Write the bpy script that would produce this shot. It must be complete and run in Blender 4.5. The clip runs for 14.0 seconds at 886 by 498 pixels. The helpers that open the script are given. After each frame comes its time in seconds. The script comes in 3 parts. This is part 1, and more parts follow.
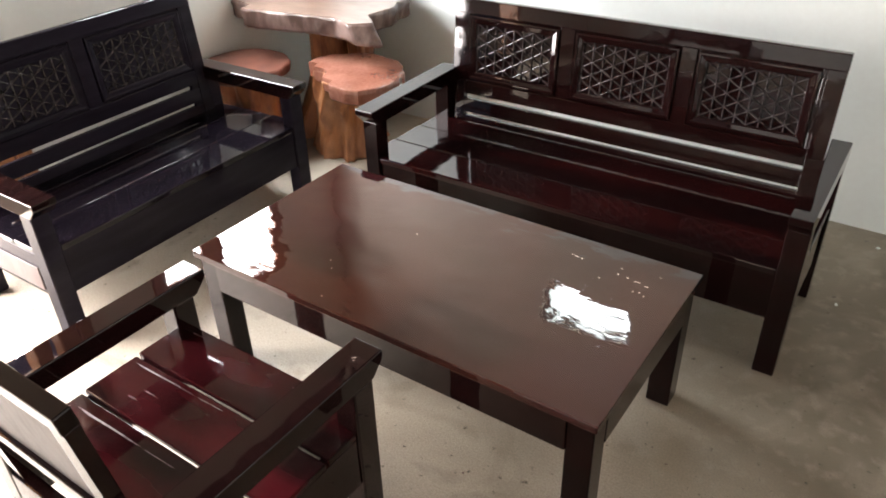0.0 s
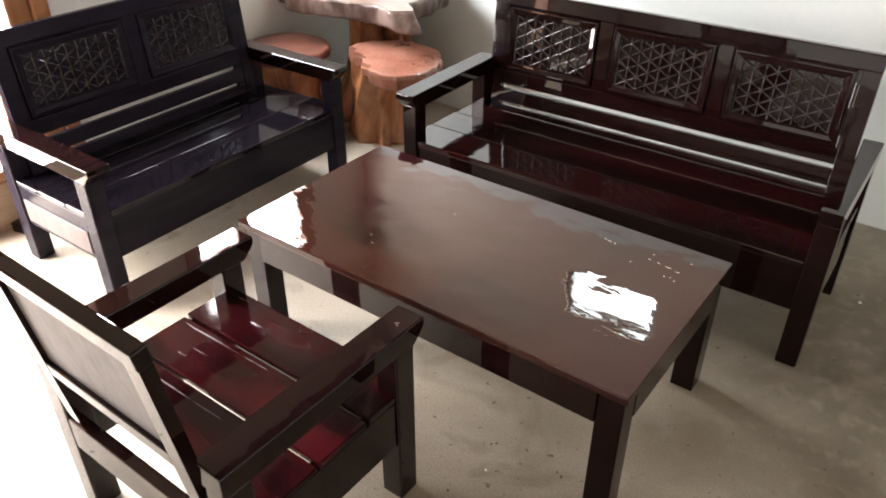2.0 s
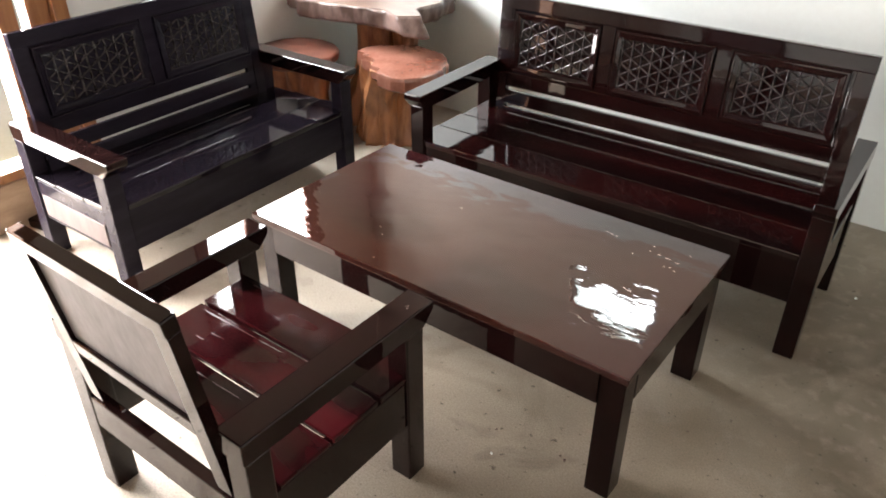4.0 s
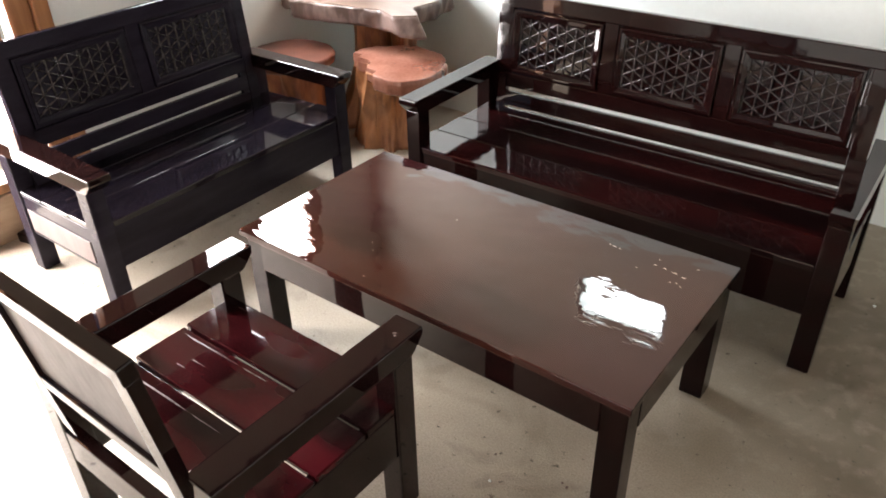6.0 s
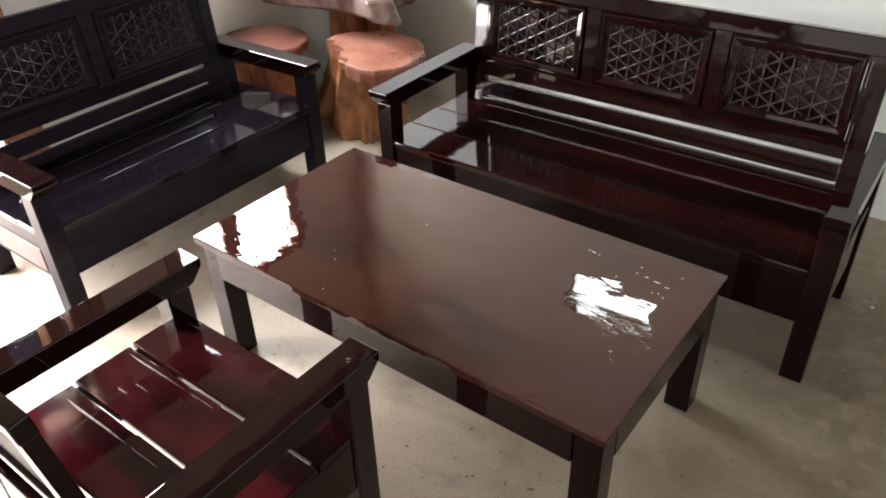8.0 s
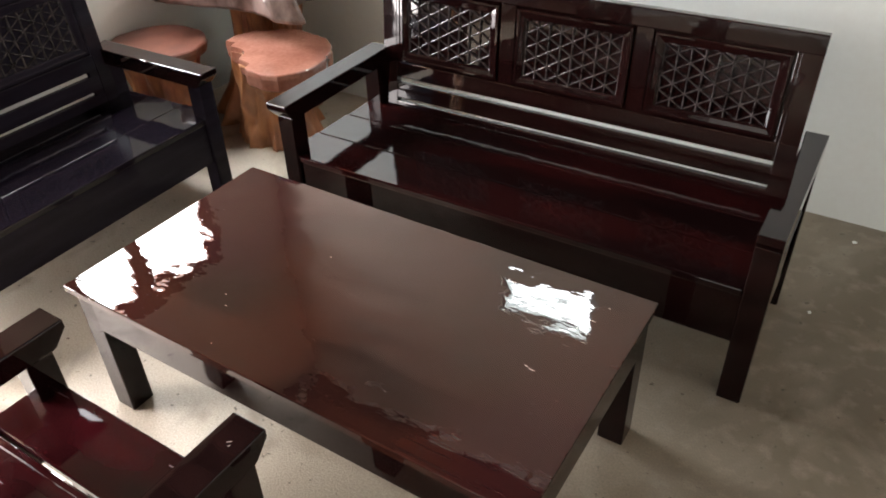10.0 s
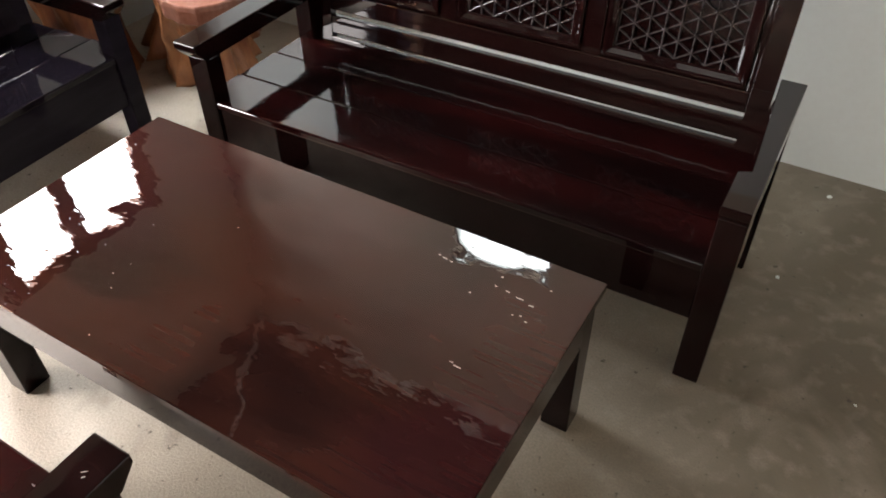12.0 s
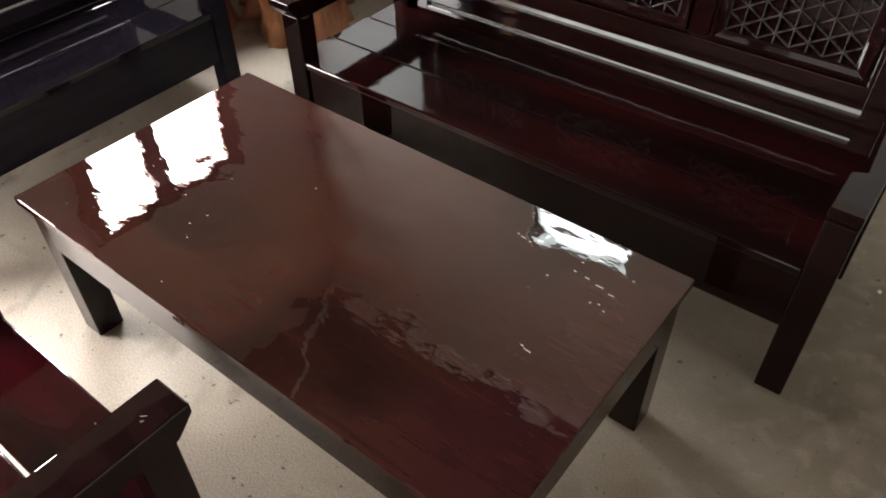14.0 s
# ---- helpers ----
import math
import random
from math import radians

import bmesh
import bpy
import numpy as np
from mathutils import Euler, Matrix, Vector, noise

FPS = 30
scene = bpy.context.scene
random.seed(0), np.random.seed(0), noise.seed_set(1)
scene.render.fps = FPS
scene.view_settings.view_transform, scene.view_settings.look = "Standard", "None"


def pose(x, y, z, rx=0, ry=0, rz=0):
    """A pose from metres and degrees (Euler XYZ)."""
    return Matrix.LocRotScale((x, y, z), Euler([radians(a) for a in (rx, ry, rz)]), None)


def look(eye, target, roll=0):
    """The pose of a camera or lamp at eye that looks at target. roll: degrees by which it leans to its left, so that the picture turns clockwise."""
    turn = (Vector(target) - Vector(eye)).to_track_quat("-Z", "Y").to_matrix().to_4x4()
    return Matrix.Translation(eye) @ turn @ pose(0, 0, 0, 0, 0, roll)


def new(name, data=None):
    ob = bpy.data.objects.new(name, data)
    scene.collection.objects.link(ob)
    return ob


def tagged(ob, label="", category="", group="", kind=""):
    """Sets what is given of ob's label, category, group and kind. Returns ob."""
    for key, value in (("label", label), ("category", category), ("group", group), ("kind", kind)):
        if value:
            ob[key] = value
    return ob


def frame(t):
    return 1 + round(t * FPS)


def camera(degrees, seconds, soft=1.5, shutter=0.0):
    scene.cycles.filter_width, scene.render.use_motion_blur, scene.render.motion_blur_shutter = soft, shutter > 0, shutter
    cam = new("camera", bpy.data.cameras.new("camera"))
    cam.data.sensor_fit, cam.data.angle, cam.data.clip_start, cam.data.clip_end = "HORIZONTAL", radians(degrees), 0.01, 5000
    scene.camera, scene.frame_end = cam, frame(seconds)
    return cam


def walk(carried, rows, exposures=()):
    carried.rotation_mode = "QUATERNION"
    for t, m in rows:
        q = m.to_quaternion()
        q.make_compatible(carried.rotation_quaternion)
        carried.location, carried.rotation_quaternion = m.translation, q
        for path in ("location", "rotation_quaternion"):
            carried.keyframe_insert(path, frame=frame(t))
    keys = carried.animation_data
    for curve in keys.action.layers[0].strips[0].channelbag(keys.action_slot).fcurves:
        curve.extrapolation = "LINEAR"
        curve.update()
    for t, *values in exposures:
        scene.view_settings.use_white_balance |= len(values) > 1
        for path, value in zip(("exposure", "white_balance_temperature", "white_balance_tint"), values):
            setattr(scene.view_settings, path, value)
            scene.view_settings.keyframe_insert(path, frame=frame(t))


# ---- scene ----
cam = camera(60.4, 14.0, soft=1.8)
PATH = [
    (0, (0.442, -1.225, 1.781), (-0.531, 0.149, 0.702), -1.6),
    (0.5, (0.445, -1.188, 1.778), (-0.534, 0.181, 0.697), -1.9),
    (1, (0.442, -1.184, 1.774), (-0.532, 0.191, 0.697), -0.5),
    (1.5, (0.433, -1.276, 1.774), (-0.559, 0.071, 0.678), -0.3),
    (2, (0.445, -1.349, 1.775), (-0.559, -0.001, 0.691), 0.1),
    (4.5, (0.496, -1.448, 1.762), (-0.527, -0.092, 0.707), 0.1),
    (5, (0.485, -1.414, 1.766), (-0.55, -0.072, 0.704), -0.6),
    (5.5, (0.469, -1.36, 1.767), (-0.552, -0.011, 0.701), -0.6),
    (6, (0.458, -1.296, 1.766), (-0.581, 0.032, 0.69), -1.2),
    (6.5, (0.452, -1.226, 1.758), (-0.603, 0.076, 0.668), -1.3),
    (7, (0.458, -1.172, 1.747), (-0.599, 0.12, 0.645), -1.2),
    (7.5, (0.445, -1.133, 1.75), (-0.598, 0.161, 0.638), -1.6),
    (10, (0.354, -0.805, 1.751), (-0.531, 0.547, 0.573), -1.9),
    (10.5, (0.359, -0.705, 1.744), (-0.499, 0.651, 0.55), -2.6),
    (11, (0.36, -0.61, 1.729), (-0.489, 0.712, 0.492), -2.6),
    (11.5, (0.347, -0.541, 1.704), (-0.442, 0.762, 0.408), -1.4),
    (12, (0.32, -0.5, 1.68), (-0.454, 0.774, 0.348), -0.8),
    (12.5, (0.317, -0.485, 1.655), (-0.478, 0.776, 0.322), -1.3),
    (13, (0.314, -0.477, 1.626), (-0.472, 0.708, 0.219), -1.8),
    (13.5, (0.302, -0.479, 1.62), (-0.525, 0.698, 0.231), -0.9),
    (14, (0.291, -0.477, 1.621), (-0.625, 0.667, 0.26), -0.7),
]
walk(cam, [(t, look(eye, target, roll)) for t, eye, target, roll in PATH],
     [(0, 0.02), (5, 0.02), (7.5, -0.06), (11.5, -0.30), (14, -0.36)])

# ---- world and light ----
world = bpy.data.worlds.new("sky")
scene.world = world
world.use_nodes = True
wn = world.node_tree.nodes
sky = wn.new("ShaderNodeTexSky")
sky.sky_type = "NISHITA"
sky.sun_disc = False
sky.sun_elevation, sky.sun_rotation = radians(56), radians(180)
wn["Background"].inputs["Strength"].default_value = 0.12
world.node_tree.links.new(sky.outputs[0], wn["Background"].inputs[0])

sun_data = bpy.data.lights.new("sun", "SUN")
sun_data.energy, sun_data.angle, sun_data.color = 3.5, radians(2), (1.0, 0.95, 0.87)
sun = new("sun", sun_data)
sun.matrix_world = look((0.5, -8, 12), (0, 0, 0))


def window_light(name, centre, towards, width, height, watts, colour):
    data = bpy.data.lights.new(name, "AREA")
    data.shape, data.size, data.size_y = "RECTANGLE", width, height
    data.energy, data.color = watts, colour
    ob = new(name, data)
    ob.matrix_world = look(centre, towards)
    return ob


# room: west wall, north wall, floor, ceiling
WX, NY, EX, SY, CEIL = -2.87, 2.17, 3.2, -3.8, 3.45
WALL_T = 0.16
# openings of the west wall (y0, y1, z0, z1) and of the north wall (x0, x1, z0, z1)
DOOR = (-2.0, -0.36, 0.0, 2.05)
DOORWAY = (-0.36, 0.26, 0.22, 2.05)
WEST_WIN = (0.66, 1.63, 1.02, 1.95)
NORTH_WIN = (-1.22, -0.66, 1.80, 2.07)
window_light("doorway_light", (WX - 0.40, -0.70, 1.03), (0, -0.70, 1.08), 1.95, 2.0, 660, (1.0, 0.918, 0.900))
window_light("west_window_light", (WX - 0.002, 1.145, 1.485), (0, 1.145, 1.485), 0.90, 0.86, 170, (0.97, 0.97, 1.0))
window_light("north_window_light", (-0.94, NY + 0.10, 1.935), (-0.94, 0, 1.935), 0.54, 0.26, 17, (0.93, 0.97, 1.0))


# ---- materials ----
def material(name, base, rough, second=None, scale=6.0, stretch=(1, 1, 1), bump=0.0, bump_scale=60.0, coat=0.0, spread=(0.35, 0.65), rough_var=0.0, object_random=0.0, fine=0.25, coat_wave=0.0, coat_ior=1.5, detail=5, coat_rough=0.03, wave_stretch=(1, 1, 1), coat_var=0.0):
    m = bpy.data.materials.new(name)
    m.use_nodes = True
    n, l = m.node_tree.nodes, m.node_tree.links
    b = n["Principled BSDF"]
    b.inputs["Roughness"].default_value = rough
    b.inputs["Specular IOR Level"].default_value = 0.0 if coat in (0.5, 1.0) else 0.5
    co = n.new("ShaderNodeTexCoord")
    mp = n.new("ShaderNodeMapping")
    mp.inputs["Scale"].default_value = stretch
    l.new(co.outputs["Object"], mp.inputs["Vector"])
    big = n.new("ShaderNodeTexNoise")
    big.inputs["Scale"].default_value, big.inputs["Detail"].default_value = scale, detail
    l.new(mp.outputs[0], big.inputs["Vector"])
    small = n.new("ShaderNodeTexNoise")
    small.inputs["Scale"].default_value, small.inputs["Detail"].default_value = bump_scale, 4
    l.new(mp.outputs[0], small.inputs["Vector"])
    mix0 = n.new("ShaderNodeMix")
    mix0.inputs["Factor"].default_value = fine
    l.new(big.outputs["Fac"], mix0.inputs[2])
    l.new(small.outputs["Fac"], mix0.inputs[3])
    rng = n.new("ShaderNodeMapRange")
    rng.inputs["From Min"].default_value, rng.inputs["From Max"].default_value = spread
    l.new(mix0.outputs[0], rng.inputs["Value"])
    mix = n.new("ShaderNodeMix")
    mix.data_type = "RGBA"
    mix.inputs[6].default_value = (*base, 1)
    mix.inputs[7].default_value = (*(second or [c * 0.7 for c in base]), 1)
    l.new(rng.outputs[0], mix.inputs["Factor"])
    out = mix.outputs[2]
    if object_random:
        info = n.new("ShaderNodeObjectInfo")
        r2 = n.new("ShaderNodeMapRange")
        r2.inputs["To Min"].default_value, r2.inputs["To Max"].default_value = 1 - object_random, 1 + object_random
        l.new(info.outputs["Random"], r2.inputs["Value"])
        hsv = n.new("ShaderNodeHueSaturation")
        l.new(r2.outputs[0], hsv.inputs["Value"])
        l.new(out, hsv.inputs["Color"])
        out = hsv.outputs[0]
    l.new(out, b.inputs["Base Color"])
    if rough_var:
        r3 = n.new("ShaderNodeMapRange")
        r3.inputs["To Min"].default_value, r3.inputs["To Max"].default_value = max(rough - rough_var, 0.02), rough + rough_var
        l.new(small.outputs["Fac"], r3.inputs["Value"])
        l.new(r3.outputs[0], b.inputs["Roughness"])
    if bump:
        bp = n.new("ShaderNodeBump")
        bp.inputs["Strength"].default_value, bp.inputs["Distance"].default_value = bump, 0.004
        l.new(mix0.outputs[0], bp.inputs["Height"])
        l.new(bp.outputs[0], b.inputs["Normal"])
    if coat:
        b.inputs["Coat Weight"].default_value, b.inputs["Coat Roughness"].default_value, b.inputs["Coat IOR"].default_value = coat, coat_rough, coat_ior
        if coat_var:
            haze = n.new("ShaderNodeTexNoise")
            haze.inputs["Scale"].default_value, haze.inputs["Detail"].default_value = 11, 5
            l.new(co.outputs["Object"], haze.inputs["Vector"])
            hr = n.new("ShaderNodeMapRange")
            hr.inputs["From Min"].default_value, hr.inputs["From Max"].default_value = 0.48, 0.75
            hr.inputs["To Min"].default_value, hr.inputs["To Max"].default_value = coat_rough, coat_rough + coat_var
            l.new(haze.outputs["Fac"], hr.inputs["Value"])
            l.new(hr.outputs[0], b.inputs["Coat Roughness"])
        if coat_wave:
            wv = n.new("ShaderNodeTexNoise")
            wv.inputs["Scale"].default_value, wv.inputs["Detail"].default_value = 15, 1
            wm = n.new("ShaderNodeMapping")
            wm.inputs["Scale"].default_value = wave_stretch
            l.new(co.outputs["Object"], wm.inputs["Vector"])
            l.new(wm.outputs[0], wv.inputs["Vector"])
            speck = n.new("ShaderNodeTexNoise")
            speck.inputs["Scale"].default_value, speck.inputs["Detail"].default_value = 75, 3
            l.new(wm.outputs[0], speck.inputs["Vector"])
            sr = n.new("ShaderNodeMapRange")
            sr.inputs["From Min"].default_value, sr.inputs["From Max"].default_value = 0.72, 0.80
            sr.inputs["To Max"].default_value = 0.22
            l.new(speck.outputs["Fac"], sr.inputs["Value"])
            both = n.new("ShaderNodeMath")
            l.new(wv.outputs["Fac"], both.inputs[0])
            l.new(sr.outputs[0], both.inputs[1])
            bw = n.new("ShaderNodeBump")
            bw.inputs["Strength"].default_value, bw.inputs["Distance"].default_value = coat_wave, 0.004
            l.new(both.outputs[0], bw.inputs["Height"])
            l.new(bw.outputs[0], b.inputs["Coat Normal"])
    return m


def floor_material():
    """Bare cement screed: clouds, darker stains, fine sand grain, small pits and a painted light falloff."""
    m = bpy.data.materials.new("concrete_screed")
    m.use_nodes = True
    n, l = m.node_tree.nodes, m.node_tree.links
    b = n["Principled BSDF"]
    co = n.new("ShaderNodeTexCoord")

    def noise_tex(scale, detail, lo, hi, distort=0.0):
        t = n.new("ShaderNodeTexNoise")
        t.inputs["Scale"].default_value, t.inputs["Detail"].default_value, t.inputs["Distortion"].default_value = scale, detail, distort
        l.new(co.outputs["Object"], t.inputs["Vector"])
        g = n.new("ShaderNodeMapRange")
        g.inputs["From Min"].default_value, g.inputs["From Max"].default_value = lo, hi
        l.new(t.outputs["Fac"], g.inputs["Value"])
        return g.outputs[0]

    def blend(fac, under, colour):
        x = n.new("ShaderNodeMix")
        x.data_type = "RGBA"
        l.new(fac, x.inputs["Factor"])
        if isinstance(under, tuple):
            x.inputs[6].default_value = (*under, 1)
        else:
            l.new(under, x.inputs[6])
        x.inputs[7].default_value = (*colour, 1)
        return x.outputs[2]

    def times(fac, k):
        x = n.new("ShaderNodeMath")
        x.operation = "MULTIPLY"
        l.new(fac, x.inputs[0])
        x.inputs[1].default_value = k
        return x.outputs[0]

    clouds = noise_tex(1.1, 4, 0.38, 0.64, 0.6)
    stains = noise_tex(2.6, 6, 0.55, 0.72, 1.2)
    grain = noise_tex(160, 3, 0.35, 0.7)
    pits = noise_tex(34, 3, 0.66, 0.74)
    pale = noise_tex(15, 6, 0.52, 0.72)
    # light falloff painted in: cement pale by the door, unevenly darker towards +x
    c = blend(clouds, (0.56, 0.505, 0.41), (0.42, 0.37, 0.285))
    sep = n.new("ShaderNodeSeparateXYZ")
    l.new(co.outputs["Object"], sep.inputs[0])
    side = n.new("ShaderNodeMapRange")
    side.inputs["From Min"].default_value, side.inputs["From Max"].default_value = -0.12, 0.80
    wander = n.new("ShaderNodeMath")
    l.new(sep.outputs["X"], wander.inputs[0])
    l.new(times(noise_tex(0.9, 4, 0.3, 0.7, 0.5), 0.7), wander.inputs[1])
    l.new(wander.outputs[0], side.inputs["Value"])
    falloff = n.new("ShaderNodeMath")
    falloff.operation = "MULTIPLY"
    l.new(side.outputs[0], falloff.inputs[0])
    l.new(noise_tex(1.7, 5, 0.15, 0.45, 0.8), falloff.inputs[1])
    c = blend(times(falloff.outputs[0], 0.96), c, (0.125, 0.102, 0.064))
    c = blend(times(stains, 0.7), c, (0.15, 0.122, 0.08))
    c = blend(times(pale, 0.4), c, (0.41, 0.37, 0.30))
    c = blend(times(grain, 0.38), c, (0.15, 0.135, 0.105))
    c = blend(times(pits, 0.9), c, (0.08, 0.07, 0.05))
    l.new(c, b.inputs["Base Color"])
    rg = n.new("ShaderNodeMapRange")
    rg.inputs["To Min"].default_value, rg.inputs["To Max"].default_value = 0.42, 0.72
    l.new(clouds, rg.inputs["Value"])
    l.new(rg.outputs[0], b.inputs["Roughness"])
    h = n.new("ShaderNodeMath")
    h.operation = "SUBTRACT"
    l.new(grain, h.inputs[0])
    l.new(times(pits, 2.5), h.inputs[1])
    bp = n.new("ShaderNodeBump")
    bp.inputs["Strength"].default_value, bp.inputs["Distance"].default_value = 0.28, 0.002
    l.new(h.outputs[0], bp.inputs["Height"])
    l.new(bp.outputs[0], b.inputs["Normal"])
    return m


def table_material():
    """Dark red-brown boards under a thick brushed varnish: soft streaks, fine pores, a rippled coat."""
    m = bpy.data.materials.new("table_varnished_wood")
    m.use_nodes = True
    n, l = m.node_tree.nodes, m.node_tree.links
    b = n["Principled BSDF"]
    co = n.new("ShaderNodeTexCoord")

    def streak(scale, stretch, detail, lo, hi, top=1.0, distort=0.0):
        mp = n.new("ShaderNodeMapping")
        mp.inputs["Scale"].default_value = stretch
        l.new(co.outputs["Object"], mp.inputs["Vector"])
        t = n.new("ShaderNodeTexNoise")
        t.inputs["Scale"].default_value, t.inputs["Detail"].default_value, t.inputs["Distortion"].default_value = scale, detail, distort
        l.new(mp.outputs[0], t.inputs["Vector"])
        g = n.new("ShaderNodeMapRange")
        g.interpolation_type = "SMOOTHSTEP"
        g.inputs["From Min"].default_value, g.inputs["From Max"].default_value, g.inputs["To Max"].default_value = lo, hi, top
        l.new(t.outputs["Fac"], g.inputs["Value"])
        return g.outputs[0]

    def blend(fac, under, colour):
        x = n.new("ShaderNodeMix")
        x.data_type = "RGBA"
        l.new(fac, x.inputs["Factor"])
        if isinstance(under, tuple):
            x.inputs[6].default_value = (*under, 1)
        else:
            l.new(under, x.inputs[6])
        x.inputs[7].default_value = (*colour, 1)
        return x.outputs[2]

    def add(a, c):
        x = n.new("ShaderNodeMath")
        l.new(a, x.inputs[0])
        l.new(c, x.inputs[1])
        return x.outputs[0]

    c = blend(streak(2.2, (0.9, 1.9, 1), 5, 0.34, 0.66, 1.0, 0.8), (0.036, 0.0112, 0.0074), (0.014, 0.0052, 0.0044))
    c = blend(streak(5.0, (0.35, 4.0, 1), 4, 0.40, 0.85, 0.25), c, (0.046, 0.0125, 0.0082))
    c = blend(streak(14, (0.2, 5.0, 1), 4, 0.42, 0.72, 0.45), c, (0.010, 0.004, 0.0035))
    c = blend(streak(1.3, (1.0, 1.4, 1), 2, 0.45, 0.70, 0.45), c, (0.030, 0.0060, 0.0095))
    l.new(c, b.inputs["Base Color"])
    b.inputs["Roughness"].default_value, b.inputs["Specular IOR Level"].default_value = 0.35, 0.0
    b.inputs["Coat Weight"].default_value, b.inputs["Coat IOR"].default_value = 1.0, 1.5
    gloss = streak(9, (1, 1, 1), 5, 0.46, 0.75, 0.035)
    base = n.new("ShaderNodeMath")
    base.inputs[1].default_value = 0.012
    l.new(gloss, base.inputs[0])
    l.new(base.outputs[0], b.inputs["Coat Roughness"])
    ripple = add(streak(9, (0.8, 1.0, 1), 1, 0.0, 1.0, 2.0), streak(32, (0.6, 1.2, 1), 2, 0.2, 0.8, 0.14))
    ripple = add(ripple, streak(75, (0.5, 1.2, 1), 3, 0.70, 0.80, 0.25))
    bw = n.new("ShaderNodeBump")
    bw.inputs["Strength"].default_value, bw.inputs["Distance"].default_value = 0.20, 0.004
    l.new(ripple, bw.inputs["Height"])
    l.new(bw.outputs[0], b.inputs["Coat Normal"])
    return m


M_WALL = material("wall_paint", (0.78, 0.84, 0.82), 0.75, (0.71, 0.755, 0.73), 1.3, bump=0.10, bump_scale=45, fine=0.3, spread=(0.3, 0.75))
# upper wall is out of view; its cream is set to tint the tabletop's reflection
M_WALL_UPPER = material("cream_wall_paint", (0.74, 0.65, 0.545), 0.75, (0.67, 0.58, 0.48), 1.3, bump=0.10, bump_scale=45, fine=0.3, spread=(0.3, 0.75))
M_CEIL = material("ceiling_wood", (0.034, 0.011, 0.010), 0.5, (0.017, 0.006, 0.005), 2.0, (1, 8, 1))
M_GAP_LIGHT = material("gap_daylight_white", (0.88, 0.86, 0.82), 0.5, (0.70, 0.64, 0.58), 7)
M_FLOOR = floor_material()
M_DARK = material("dark_varnished_wood", (0.010, 0.0034, 0.0032), 0.28, (0.005, 0.002, 0.002), 3, (1, 7, 7), coat=1.0, coat_ior=1.29, object_random=0.15, coat_wave=0.05, bump=0.03)
# lit copy of M_DARK: reflection raised here, cut there for the dim fronts
M_BACK = material("dark_wood_lit_copy", (0.012, 0.0036, 0.0034), 0.28, (0.006, 0.0022, 0.0022), 3, (1, 7, 7), coat=1.0, coat_ior=1.43, coat_rough=0.045, object_random=0.15, coat_wave=0.09, bump=0.03)
M_SEAT = material("red_varnished_wood", (0.018, 0.0032, 0.0032), 0.28, (0.006, 0.0023, 0.0024), 2.2, (0.7, 3, 3), spread=(0.33, 0.57), coat=1.0, coat_rough=0.07, coat_ior=1.47, object_random=0.2, coat_wave=0.14, bump=0.02, fine=0.05, detail=2)
M_TABLE = table_material()
M_BLACK_SEAT = material("black_gloss_seat_wood", (0.010, 0.0075, 0.0115), 0.28, (0.005, 0.004, 0.0065), 3, (1, 4, 4), coat=1.0, coat_ior=1.42, coat_rough=0.06, object_random=0.15, coat_wave=0.10)
M_CHAIR = material("brown_varnished_wood", (0.013, 0.0052, 0.005), 0.28, (0.006, 0.0026, 0.0026), 3, (1, 7, 7), coat=1.0, coat_ior=1.42, object_random=0.15, coat_wave=0.05, bump=0.03)
M_CHAIR_SEAT = material("deep_red_varnished_wood", (0.046, 0.0050, 0.0072), 0.28, (0.007, 0.003, 0.0031), 2.6, (0.8, 2, 2), spread=(0.36, 0.60), coat=1.0, coat_ior=1.36, coat_rough=0.06, coat_var=0.12, object_random=0.2, coat_wave=0.06, bump=0.02, fine=0.04, detail=2)
# bluish sheen on the short bench, put into base colours here and in M_BLACK_SEAT
M_BLACK = material("dark_wood_blue_sheen", (0.019, 0.0163, 0.024), 0.28, (0.0105, 0.009, 0.0138), 3, (1, 7, 7), coat=0.5, coat_rough=0.10, coat_ior=1.32, object_random=0.15, coat_wave=0.05, bump=0.03)
# pale flecks: glints on the lattice ridges put into the colour
M_CARVED = material("carved_wood_glints", (0.055, 0.047, 0.049), 0.25, (0.015, 0.012, 0.012), 42, coat=1.0, coat_ior=1.55, spread=(0.35, 0.62), bump=0.05)
# dusty panel whose bluish grey also holds a painted reflection of the sky
M_BARE = material("dusty_panel_sky_reflection", (0.175, 0.16, 0.165), 0.5, (0.06, 0.05, 0.055), 6, (1, 1, 0.4), bump=0.15)
# pinkish doorway reflection on the short bench's side, put into this colour
M_SIDE = material("side_wood_door_reflection", (0.085, 0.055, 0.05), 0.5, (0.045, 0.028, 0.026), 7, (3, 3, 0.8), bump=0.1)
M_ROOT = material("red_root_wood", (0.46, 0.20, 0.085), 0.45, (0.13, 0.036, 0.016), 4.5, (1, 1, 0.4), spread=(0.40, 0.60), coat=0.2, bump=0.3, bump_scale=25)
M_ROOT_TOP = material("polished_root_wood", (0.37, 0.17, 0.12), 0.27, (0.23, 0.085, 0.055), 5, spread=(0.38, 0.62), coat=0.8, bump=0.05)
# left stool's top: M_ROOT_TOP darkened, its shade put into the colour
M_STOOL_TOP = material("shaded_root_wood", (0.16, 0.058, 0.036), 0.4, (0.09, 0.03, 0.02), 9, coat=0.4, bump=0.1)
M_SLAB = material("grey_brown_slab_wood", (0.205, 0.135, 0.105), 0.35, (0.12, 0.068, 0.05), 6, (1, 3, 1), coat=0.6, bump=0.1)
